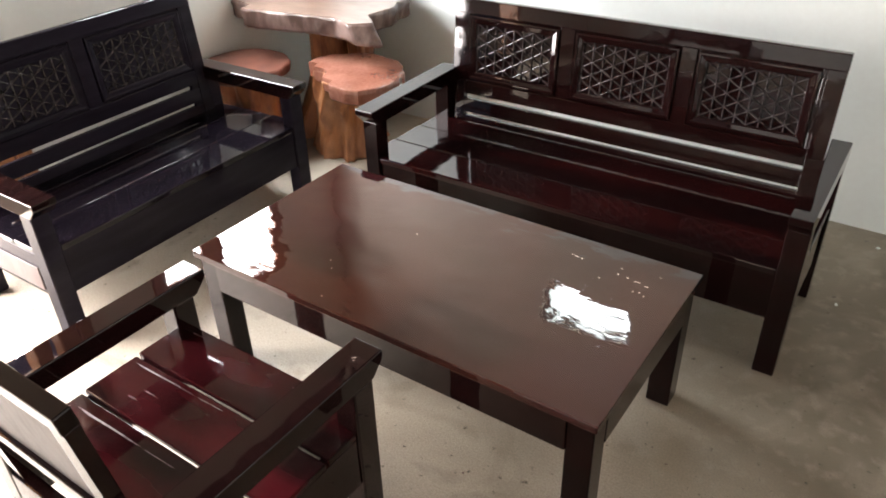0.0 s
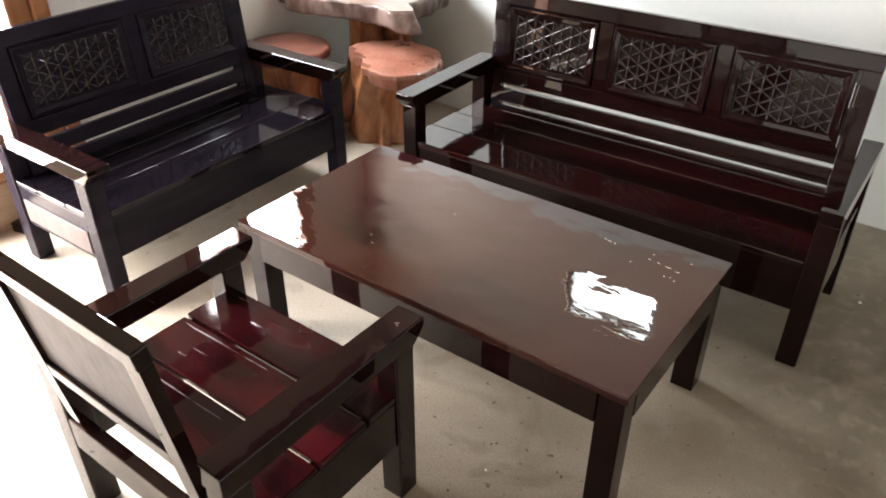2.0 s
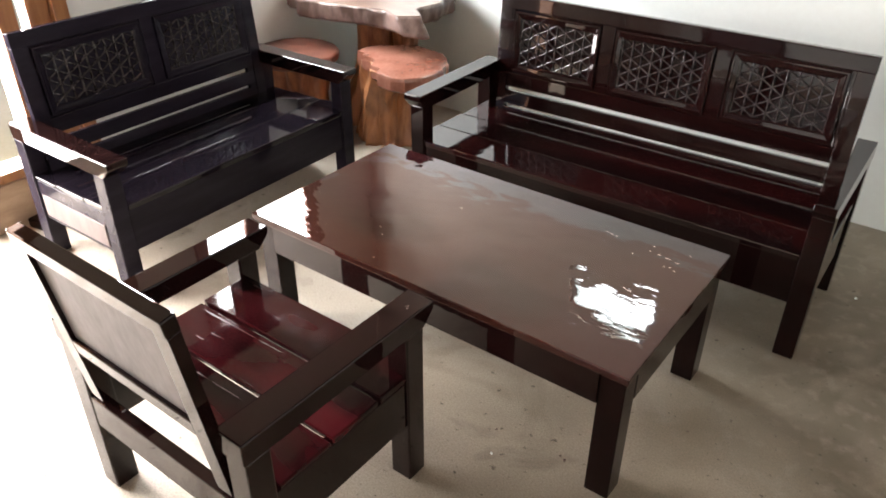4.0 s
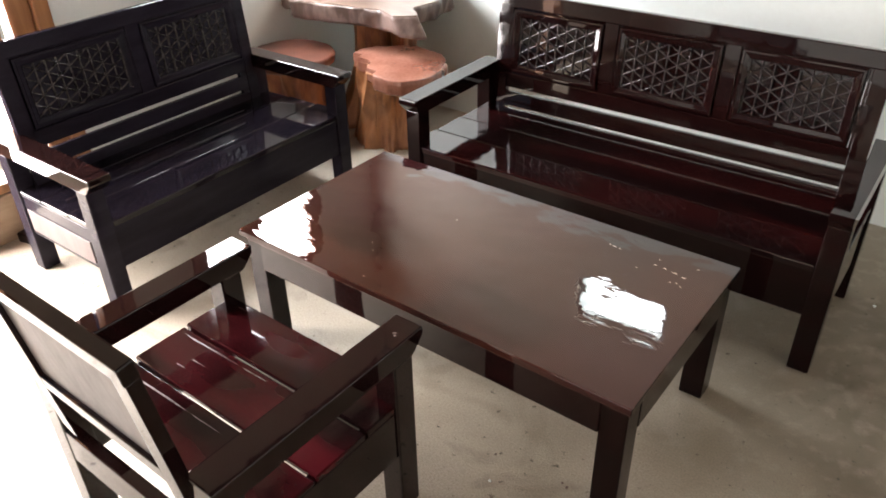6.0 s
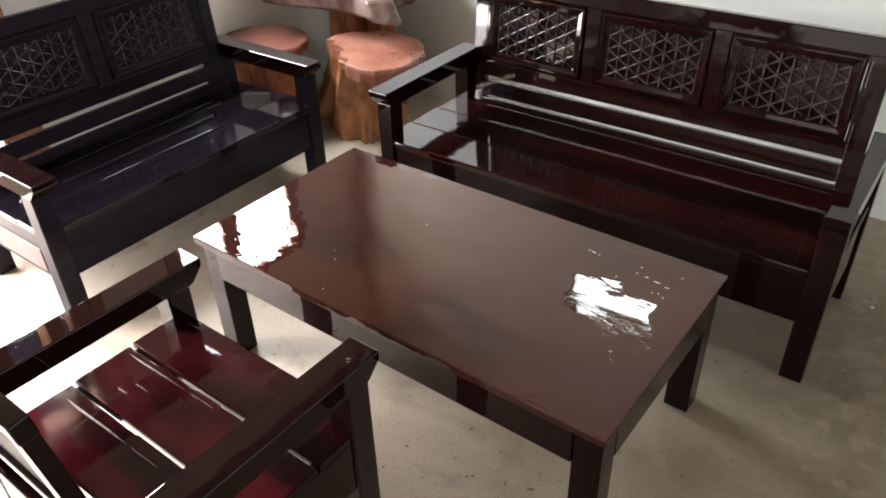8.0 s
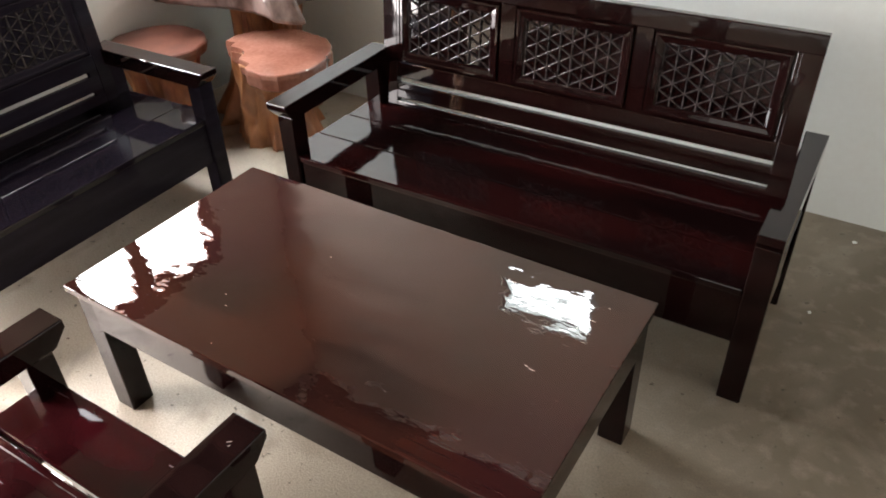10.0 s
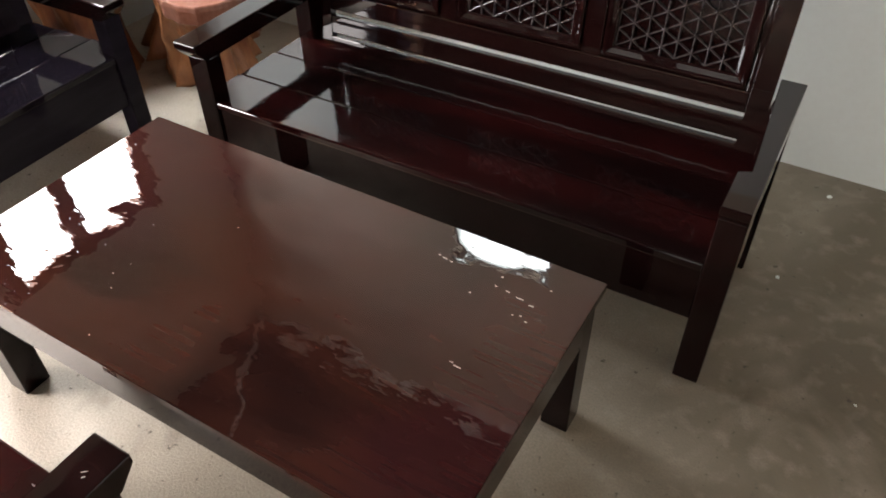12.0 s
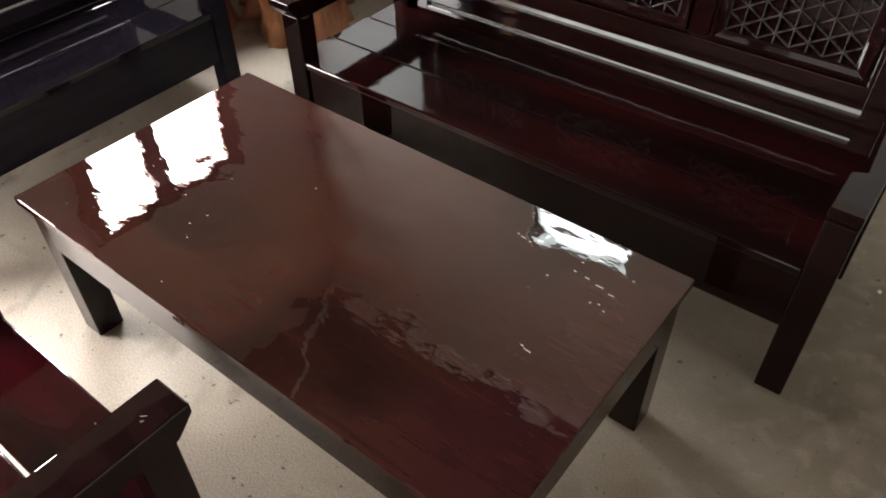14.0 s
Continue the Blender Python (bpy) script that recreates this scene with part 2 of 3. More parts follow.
M_BARK = material("slab_edge_bark", (0.20, 0.14, 0.12), 0.45, (0.06, 0.033, 0.025), 12, (1, 1, 0.45), spread=(0.4, 0.6), coat=0.3, bump=0.7, bump_scale=26)
M_FRAME = material("honey_varnished_frame_wood", (0.36, 0.175, 0.075), 0.35, (0.24, 0.105, 0.042), 5, (6, 6, 0.6), coat=0.4)
M_WINDOW = material("dark_stained_window_wood", (0.30, 0.115, 0.055), 0.4, (0.20, 0.07, 0.032), 5, (6, 6, 0.6), coat=0.4)
M_SILL = material("worn_wood_sill", (0.40, 0.29, 0.20), 0.5, (0.27, 0.18, 0.12), 4, (6, 1, 6))
M_GROUND = material("pale_outdoor_ground", (0.42, 0.40, 0.34), 0.9, (0.30, 0.30, 0.22), 0.6)


# ---- mesh helpers ----
def part(name, bm, mat, parent=None, label="", smooth=False):
    me = bpy.data.meshes.new(name)
    bmesh.ops.recalc_face_normals(bm, faces=bm.faces)
    bm.to_mesh(me)
    bm.free()
    me.materials.append(mat)
    if smooth:
        for p in me.polygons:
            p.use_smooth = True
    ob = new(name, me)
    if parent:
        ob.parent = parent
    if label:
        ob["label"] = label
    return ob


def add_box(bm, x0, x1, y0, y1, z0, z1):
    vs = [bm.verts.new((x, y, z)) for z in (z0, z1) for x, y in ((x0, y0), (x1, y0), (x1, y1), (x0, y1))]
    for q in ((0, 1, 2, 3), (4, 7, 6, 5), (0, 4, 5, 1), (1, 5, 6, 2), (2, 6, 7, 3), (3, 7, 4, 0)):
        bm.faces.new([vs[i] for i in q])


def box(x0, x1, y0, y1, z0, z1, bevel=0.0, segments=2):
    bm = bmesh.new()
    add_box(bm, x0, x1, y0, y1, z0, z1)
    if bevel:
        bmesh.ops.bevel(bm, geom=bm.edges[:], offset=bevel, segments=segments, affect="EDGES", profile=0.5)
    return bm


def prism(profile, x0, x1, bevel=0.0):
    """A profile of (y, z) points drawn out along x."""
    bm = bmesh.new()
    a = [bm.verts.new((x0, y, z)) for y, z in profile]
    b = [bm.verts.new((x1, y, z)) for y, z in profile]
    k = len(profile)
    bm.faces.new(a)
    bm.faces.new(b[::-1])
    for i in range(k):
        bm.faces.new((a[i], b[i], b[(i + 1) % k], a[(i + 1) % k]))
    bmesh.ops.recalc_face_normals(bm, faces=bm.faces)
    if bevel:
        bmesh.ops.bevel(bm, geom=bm.edges[:], offset=bevel, segments=2, affect="EDGES", profile=0.5)
    return bm


def plan_prism(points, z0, z1, bevel=0.0):
    """An outline in x and y drawn upwards."""
    bm = bmesh.new()
    a = [bm.verts.new((x, y, z0)) for x, y in points]
    b = [bm.verts.new((x, y, z1)) for x, y in points]
    k = len(points)
    bm.faces.new(a[::-1])
    bm.faces.new(b)
    for i in range(k):
        bm.faces.new((a[i], a[(i + 1) % k], b[(i + 1) % k], b[i]))
    if bevel:
        bmesh.ops.bevel(bm, geom=bm.edges[:], offset=bevel, segments=2, affect="EDGES", profile=0.5)
    return bm


def ring_frame(x0, x1, z0, z1, w, front, back):
    """A picture-frame ring with a raised bead along its outer edge."""
    bm = bmesh.new()
    loops = []
    for d, y in ((0, back), (0, front - 0.001), (0.003, front - 0.0025), (0.009, front - 0.0025), (0.013, front), (w - 0.006, front + 0.002), (w, front + 0.007), (w, back)):
        loops.append([bm.verts.new(p) for p in ((x0 + d, y, z0 + d), (x1 - d, y, z0 + d), (x1 - d, y, z1 - d), (x0 + d, y, z1 - d))])
    for lo, hi in zip(loops, loops[1:]):
        for i in range(4):
            bm.faces.new((lo[i], lo[(i + 1) % 4], hi[(i + 1) % 4], hi[i]))
    return bm


def thing(name, m, label, category, group=""):
    ob = new(name)
    ob.empty_display_size = 0.1
    ob.matrix_world = m
    return tagged(ob, label, category, group)


def structure(ob, label):
    return tagged(ob, label, kind="structure")


def wall_pieces(bm, u0, u1, z0, z1, holes, put):
    """A wall in u and z with rectangular holes, made of boxes."""
    us = sorted({u0, u1, *[h[0] for h in holes], *[h[1] for h in holes]})
    for a, b in zip(us, us[1:]):
        zs = [(h[2], h[3]) for h in holes if h[0] <= a and h[1] >= b]
        z = z0
        for lo, hi in sorted(zs):
            if lo > z:
                put(bm, a, b, z, lo)
            z = hi
        if z < z1:
            put(bm, a, b, z, z1)


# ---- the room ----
structure(part("floor", box(WX - WALL_T, EX + WALL_T, SY - WALL_T, NY + WALL_T, -0.12, 0.0), M_FLOOR), "bare beige-grey concrete screed floor with faint stains and light falloff painted in")
structure(part("ground", box(-60, 60, -60, 60, -0.32, -0.125), M_GROUND), "pale ground outside the house")
BAND = 1.45


def west_piece(b, u0, u1, a, c):
    add_box(b, WX - WALL_T, WX, u0, u1, a, c)


def north_piece(b, u0, u1, a, c):
    add_box(b, u0, u1, NY, NY + WALL_T, a, c)


for z0, z1, paint, tone in ((0.0, BAND, M_WALL, "off-white"), (BAND, CEIL, M_WALL_UPPER, "cream")):
    def cut(holes):
        return [(u0, u1, max(a, z0), min(c, z1)) for u0, u1, a, c in holes if a < z1 and c > z0]

    bm = bmesh.new()
    wall_pieces(bm, SY, NY, z0, z1, cut([DOOR, DOORWAY, WEST_WIN]), west_piece)
    structure(part("wall_west", bm, paint), tone + " painted plaster wall with wooden openings")
    bm = bmesh.new()
    wall_pieces(bm, WX - WALL_T, EX + WALL_T, z0, z1, cut([NORTH_WIN]), north_piece)
    structure(part("wall_north", bm, paint), tone + " painted plaster wall behind the long bench")
    structure(part("wall_east", box(EX, EX + WALL_T, SY, NY, z0, z1), paint), tone + " painted plaster wall")
    structure(part("wall_south", box(WX - WALL_T, EX + WALL_T, SY - WALL_T, SY, z0, z1), paint), tone + " painted plaster wall")
bm = bmesh.new()
add_box(bm, WX - WALL_T, EX + WALL_T, SY - WALL_T, NY + WALL_T, CEIL + 0.02, CEIL + 0.1)
for k in range(30):
    y = NY - k * 0.2
    add_box(bm, WX, EX, max(y - 0.193, SY), y, CEIL + 0.002 * (k % 2), CEIL + 0.0195)
structure(part("ceiling", bm, M_CEIL), "dark red-brown boarded ceiling")


def ragged_strip(name, length, drop, out, seed, label):
    """A pale strip along x with an uneven lower edge and open joints, standing in for daylight through a gap."""
    bm = bmesh.new()
    n = int(length / 0.035)
    for k in range(n):
        x = length * k / n
        if k % 7 == 6:
            continue
        d = drop * (1 + 0.55 * noise.noise(Vector((x * 9, seed, 0))) + 0.3 * noise.noise(Vector((x * 31, seed, 2))))
        w = out * (1 + 0.4 * noise.noise(Vector((x * 7, seed, 5))))
        add_box(bm, x, x + length / n, -w, 0, -d, -0.001)
    return structure(part(name, bm, M_GAP_LIGHT), label)


# daylight through the eave gap and a roof seam, put in as pale strips
ragged_strip("eave_gap_strip", EX - WX, 0.055, 0.055, 1.0, "pale ragged strip under the ceiling, standing in for daylight through the eave gap").matrix_world = pose(WX, NY, CEIL)
seam_strip = ragged_strip("roof_seam_strip", 3.2, 0.03, 0.05, 7.0, "pale strip running from the corner across the ceiling, standing in for daylight through a seam")
seam_strip.matrix_world = pose(WX + 0.04, NY - 0.05, CEIL, 0, 0, -61)


def frame_around(name, label, axis, plane, u0, u1, z0, z1, bar, depth, uprights=(), jamb=0.0, threshold=True, mat=None):
    """A wooden frame in an opening; every post and rail a part."""
    root = structure(new(name), label)

    def put(nm, a, b, c, d, off=0.0):
        if axis == "x":
            part(nm, box(plane - depth / 2 + off, plane + depth / 2 + off, a, b, c, d, 0.006), mat or M_FRAME, root)
        else:
            part(nm, box(a, b, plane - depth / 2 + off, plane + depth / 2 + off, c, d, 0.006), mat or M_FRAME, root)

    put("post", u0, u0 + bar, z0, z1)
    jamb = jamb or bar
    put("post", u1 - jamb, u1, z0, z1)
    put("rail", u0 + bar, u1 - jamb, z1 - bar, z1)
    if threshold:
        put("rail", u0 + bar, u1 - jamb, z0, z0 + bar * 0.5)
    for u, w in uprights:
        put("mullion", u - w / 2, u + w / 2, z0 + bar, z1 - bar)
    return root


frame_around("door_1", "honey-coloured wooden frame of a wide open doorway", "x", WX - 0.05, DOOR[0], DOOR[1] + 0.05, 0.0, DOOR[3], 0.09, 0.14, threshold=False)
frame_around("window_3", "honey-coloured wooden frame of a bright side light", "x", WX - 0.05, DOOR[1] + 0.05, 0.275, DOORWAY[2], DOORWAY[3], 0.09, 0.14,
             ((0.008, 0.08),), jamb=0.07)
structure(part("door_lining", box(WX - 0.10, WX + 0.002, 0.105, 0.204, DOORWAY[2], DOORWAY[3], 0.012), M_FRAME), "honey-coloured inner lining of the opening")
frame_around("window_1", "dark red-brown wooden window frame with two lights", "x", WX - 0.01, WEST_WIN[0], WEST_WIN[1], WEST_WIN[2], WEST_WIN[3], 0.09, 0.06, ((1.08, 0.115),), mat=M_WINDOW)
frame_around("window_2", "small high window frame painted white", "y", NY + 0.05, NORTH_WIN[0], NORTH_WIN[1], NORTH_WIN[2], NORTH_WIN[3], 0.03, 0.06, mat=M_WALL)
structure(part("window_sill", box(WX - WALL_T, WX + 0.03, DOORWAY[0] + 0.05, 0.275, 0.0, 0.22, 0.008), M_SILL), "worn wooden sill block under the bright side light")


# ---- benches ----
def lattice(parent, cx, cz, w, h, front):
    """Carved triangles: upright ridges and two sets of slanting ridges over a sunk field."""
    bm = bmesh.new()

    def ridge(x0, z0, x1, z1, r, rise=0.0085):
        d = Vector((x1 - x0, 0, z1 - z0)).normalized()
        n = d.cross(Vector((0, 1, 0)))
        ends = []
        for q in (Vector((x0, front, z0)), Vector((x1, front, z1))):
            ends.append([bm.verts.new(q + n * (r * math.cos(a)) + Vector((0, 0.0105 - rise * math.sin(a) - 0.002, 0))) for a in (math.pi * k / 6 for k in range(7))])
        for k in range(6):
            bm.faces.new((ends[0][k], ends[0][k + 1], ends[1][k + 1], ends[1][k]))

    cols = max(4, round(w / 0.046))
    p = w / cols
    x0, z0 = cx - w / 2, cz - h / 2
    for i in range(cols + 1):
        ridge(x0 + i * p, z0, x0 + i * p, z0 + h, 0.0036, 0.0095)
    slope = h / 4 / (2 * p)
    for sgn in (1, -1):
        for k in range(-12, 17):
            # slanting line, clipped to the field
            pts = []
            for i in range(cols * 8 + 1):
                x = x0 + w * i / (cols * 8)
                z = z0 + k * h / 4 + sgn * slope * (x - x0)
                if z0 - 1e-6 <= z <= z0 + h + 1e-6:
                    pts.append((x, z))
            if len(pts) > 3:
                ridge(*pts[0], *pts[-1], 0.0033)
    return part("lattice", bm, M_CARVED, parent, "carved triangle lattice", smooth=True)


def bench(name, m, label, category, width, depth, arm_z, seat_z, panels, back_top, group="", panel_w=0.435, pitch=0.493, seat_mat=None, plain=False, gaps=2, apron_z=0.215, lean=0.085, back_y=0.0, stile=0.06, end_block=0.0, seat_end=0.0, wood=None, sides=False, arm_right=0.086, back_wood=None, notch=0.0, arm_wood=None):
    """A wooden seat that looks towards -y, its armrest tips at y = 0 and its middle at x = 0."""
    root = thing(name, m, label, category, group)
    wood = wood or M_DARK
    h = width / 2
    aw = 0.086
    leg_w, leg_f = 0.070, 0.042
    rear = depth - 0.075
    for s in (-1, 1):
        xo = s * h
        xi = s * (h - leg_w)
        a, b = min(xo, xi), max(xo, xi)
        part("front_leg", box(a, b, leg_f, leg_f + 0.07, 0, arm_z - 0.062, 0.005), wood, root)
        part("rear_leg", box(a, b, rear, rear + 0.07, 0, arm_z - 0.062, 0.005), wood, root)
        ai = s * (h - (arm_right if s > 0 else aw))
        a2, b2 = min(xo, ai) , max(xo, ai)
        if s > 0:
            b2 += 0.002
        else:
            a2 -= 0.002
        nose = [(0.0, arm_z), (0.0, arm_z - 0.024), (leg_f - 0.006, arm_z - 0.062), (leg_f + 0.004, arm_z - 0.066), (leg_f + 0.09, arm_z - 0.064), (depth, arm_z - 0.064), (depth, arm_z)]
        arm = prism(nose, a2, b2, 0.0 if notch and s > 0 else 0.004)
        if notch and s > 0:
            # the inner edge steps in behind the rounded front and widens again towards the rear
            for y in (0.150, 0.165):
                bmesh.ops.bisect_plane(arm, geom=arm.verts[:] + arm.edges[:] + arm.faces[:], plane_co=(0, y, 0), plane_no=(0, 1, 0))
            for v in arm.verts:
                if v.co.x < a2 + 0.001 and 0.16 < v.co.y < depth - 0.01:
                    v.co.x += notch
            bmesh.ops.bevel(arm, geom=arm.edges[:], offset=0.002, segments=1, affect="EDGES")
        part("armrest", arm, arm_wood or wood, root)
        t0, t1 = sorted((s * (h - 0.008), s * (h - 0.045)))
        part("side_rail", box(t0, t1, leg_f + 0.068, rear + 0.002, apron_z, seat_z - 0.026, 0.003), wood, root)
        if sides:
            f0, f1 = sorted((s * (h - 0.009), s * (h - 0.003)))
            part("side_panel", box(f0, f1, leg_f + 0.085, rear - 0.02, apron_z + 0.02, seat_z - 0.085, 0.003), M_SIDE, root, "side panel, doorway reflection put into its pinkish-brown colour")
    # front board under the seat
    part("front_apron", box(-h + leg_w - 0.002, h - leg_w + 0.002, leg_f + 0.012, leg_f + 0.045, apron_z, seat_z - 0.022, 0.004), wood, root)
    part("rear_rail", box(-h + leg_w - 0.002, h - leg_w + 0.002, rear + 0.034, rear + 0.068, 0.25, seat_z - 0.045, 0.004), wood, root)
    # seat boards with narrow gaps
    front, back = leg_f + 0.004, seat_end or depth - 0.035
    n = 3
    step = (back - front) / n
    for i in range(n):
        y0, y1 = front + i * step + (0.0035 if i else 0), front + (i + 1) * step - 0.0035
        e, d = h - 0.006, h - leg_w - 0.001
        top, low = seat_z - 0.005 * i, seat_z - 0.025 - 0.0005 * i
        if i == 0:
            plan = [(-d, y0), (d, y0), (d, leg_f + 0.071), (e, leg_f + 0.071), (e, y1), (-e, y1), (-e, leg_f + 0.071), (-d, leg_f + 0.071)]
        elif y1 > rear:
            plan = [(-e, y0), (e, y0), (e, rear - 0.001), (d, rear - 0.001), (d, y1), (-d, y1), (-d, rear - 0.001), (-e, rear - 0.001)]
        else:
            plan = [(-e, y0), (e, y0), (e, y1), (-e, y1)]
        part("seat_board", plan_prism(plan, low, top, 0.005), seat_mat or M_SEAT, root)
    # the back, leaning slightly
    wood = back_wood or wood
    bx = h - (0.082 if plain else 0.072)
    z0 = seat_z + 0.004
    yb = back_y or depth - 0.045
    tilt = Matrix.Translation((0, yb, z0)) @ Matrix.Rotation(-math.atan(lean), 4, "X")
    length = (back_top - z0) / math.cos(math.atan(lean))

    def lay(ob):
        ob.matrix_local = tilt
        return ob

    thick = 0.034
    rail_t = 0.062 if not plain else 0.046
    for s in (-1, 1):
        a, b = sorted((s * bx, s * (bx - stile)))
        lay(part("back_stile", box(a, b, 0.0015, thick - 0.0015, -0.03, length - rail_t + 0.001, 0.001), wood, root))
    inner = bx - stile
    if gaps == 2:
        # low board, gap, slat, gap
        g2, g1 = 0.417 - z0, 0.496 - z0
        lay(part("back_board", box(-inner - 0.001, inner + 0.001, 0.003, thick - 0.006, -0.03, g2, 0.003), wood, root))
        lay(part("back_slat", box(-inner - 0.001, inner + 0.001, 0.004, thick - 0.006, g2 + 0.015, g1, 0.003), wood, root))
        z = g1 + 0.021
        if end_block:
            for s in (-1, 1):
                a, b = sorted((s * (inner + 0.001), s * (inner - end_block)))
                lay(part("end_block", box(a, b, 0.006, thick - 0.008, g2 - 0.01, z + 0.01), wood, root))
    else:
        z = 0.15
    # field: bottom rail, top rail, uprights between the panels
    rail_b = 0.065 if not plain else 0.045
    lay(part("bottom_rail", box(-inner - 0.001, inner + 0.001, 0.002, thick - 0.002, z, z + rail_b, 0.004), wood, root))
    lay(part("top_rail", box(-bx - 0.001, bx + 0.001, -0.001, thick + 0.001, length - rail_t, length, 0.004), wood, root))
    p0, p1 = z + rail_b, length - rail_t
    if plain:
        lay(part("back_panel", box(-inner - 0.001, inner + 0.001, 0.010, 0.020, p0 - 0.002, p1 + 0.002), M_BARE, root, "dusty plain wooden back panel, bluish sky reflection put into its colour"))
        return root
    edges = [-inner]
    for i in range(panels):
        c = (i - (panels - 1) / 2) * pitch
        edges += [c - panel_w / 2, c + panel_w / 2]
    edges.append(inner)
    for a, b in zip(edges[::2], edges[1::2]):
        if b - a > 0.004:
            lay(part("upright", box(a - 0.001, b + 0.001, 0.003, thick - 0.003, p0 - 0.002, p1 + 0.002, 0.003), wood, root))
    for i in range(panels):
        c = (i - (panels - 1) / 2) * pitch
        g = 0.007
        a, b, lo, hi = c - panel_w / 2 + g, c + panel_w / 2 - g, p0 + g, p1 - g
        m_w = 0.034
        panel = lay(part("carved_panel", box(c - panel_w / 2, c + panel_w / 2, 0.0165, 0.022, p0, p1), wood, root))
        part("moulding", ring_frame(a, b, lo, hi, m_w, 0.0, 0.018), wood, panel)
        lattice(panel, (a + b) / 2, (lo + hi) / 2, b - a - 2 * m_w, hi - lo - 2 * m_w, 0.008)
    return root


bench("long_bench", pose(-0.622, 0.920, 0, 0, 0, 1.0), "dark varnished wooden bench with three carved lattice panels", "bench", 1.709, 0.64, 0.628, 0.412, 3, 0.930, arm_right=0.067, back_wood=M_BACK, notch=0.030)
bench("short_bench", pose(-1.925, 0.447, 0, 0, 0, 91.0), "dark varnished wooden bench with two carved lattice panels", "bench", 1.324, 0.66, 0.588, 0.385, 2, 0.930,
      panel_w=0.495, pitch=0.557, apron_z=0.182, back_y=0.565, stile=0.058, end_block=0.038, seat_mat=M_BLACK_SEAT, wood=M_BLACK, sides=True, arm_wood=M_CHAIR)
armchair = bench("armchair", pose(-0.867, -0.156, 0, 0, 0, 180.0), "dark red varnished wooden armchair with a plain panelled back", "chair", 0.726, 0.65, 0.590, 0.400, 1, 0.913,
      plain=True, gaps=1, lean=0.13, back_y=0.612, stile=0.05, seat_end=0.565, wood=M_CHAIR, seat_mat=M_CHAIR_SEAT)

# ---- the low table ----
TX, TY, TZ = 1.42, 0.742, 0.472
table = thing("coffee_table", pose(-TX, 0, 0), "long low coffee table in glossy dark red-brown varnish", "table")
part("tabletop", box(0, TX, 0, TY, TZ - 0.024, TZ, 0.003), M_TABLE, table)
for x in (0.012, TX - 0.012 - 0.075):
    for y in (0.018, TY - 0.018 - 0.075):
        part("leg", box(x, x + 0.075, y, y + 0.075, 0, TZ - 0.024, 0.004), M_DARK, table)
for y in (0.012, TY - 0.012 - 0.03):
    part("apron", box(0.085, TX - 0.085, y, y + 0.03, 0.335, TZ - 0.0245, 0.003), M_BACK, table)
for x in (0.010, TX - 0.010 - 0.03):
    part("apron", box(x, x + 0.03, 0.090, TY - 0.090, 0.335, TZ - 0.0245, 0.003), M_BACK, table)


# pale scratches and specks in the varnish
M_GLINT_SCUFF = material("edge_glint_and_scuff", (0.17, 0.14, 0.145), 0.4, (0.05, 0.025, 0.027), 45, coat=0.2, spread=(0.42, 0.6))
M_SCRATCH = material("pale_scratch", (0.62, 0.58, 0.52), 0.5, (0.45, 0.40, 0.36), 200)
for x, y, length, turn in ((-0.893, 0.042, 0.005, 0), (-0.174, 0.361, 0.020, -3), (-0.190, 0.366, 0.010, -3), (-0.150, 0.598, 0.022, 2), (-0.183, 0.604, 0.012, -4), (-0.118, 0.590, 0.016, 3),
                           (-0.214, 0.607, 0.008, 0), (-0.378, 0.634, 0.007, 10), (-0.362, 0.630, 0.016, -5), (-0.342, 0.627, 0.008, 4), (-0.255, 0.560, 0.006, 0), (-0.125, 0.552, 0.006, 5),
                           (-0.142, 0.546, 0.005, 0), (-0.108, 0.541, 0.006, 0), (-0.215, 0.640, 0.006, 0), (-0.100, 0.655, 0.006, 0), (-1.00, 0.20, 0.005, 8), (-0.965, 0.165, 0.006, -20), (-0.86, 0.47, 0.005, 0)):
    ob = part("scratch", box(-length * 0.42, length * 0.42, -0.0009, 0.0009, TZ + 0.0002, TZ + 0.0009), M_SCRATCH, table)
    ob.matrix_local = pose(x + TX, y, 0, 0, 0, turn)

# reflections at the chair's seat board edges, painted on as pale slivers, and scuffs
for x0, x1, y, w, z in ((0.09, 0.33, 0.241, 0.005, 0.395), (-0.02, 0.08, 0.240, 0.003, 0.395), (0.06, 0.32, 0.431, 0.006, 0.390), (-0.06, 0.05, 0.430, 0.003, 0.390), (0.16, 0.22, 0.300, 0.002, 0.395),
                        (0.20, 0.24, 0.335, 0.0025, 0.395), (-0.22, -0.15, 0.115, 0.005, 0.400), (-0.25, -0.20, 0.160, 0.003, 0.400), (-0.14, -0.11, 0.080, 0.003, 0.400), (0.25, 0.30, 0.070, 0.003, 0.400)):
    mid = (x0 + x1) / 2
    sliver = plan_prism([(x0, y), (x0 * 0.7 + x1 * 0.3, y - w * 0.4), (mid, y - w * 0.2), (x1, y + w * 0.1), (x0 * 0.2 + x1 * 0.8, y + w), (mid, y + w * 0.5), (x0 * 0.8 + x1 * 0.2, y + w * 0.3)], z + 0.0002, z + 0.0007)
    part("glint_scuff_streak", sliver, M_GLINT_SCUFF, armchair, "pale streak painted on for board-edge reflections and scuffs")

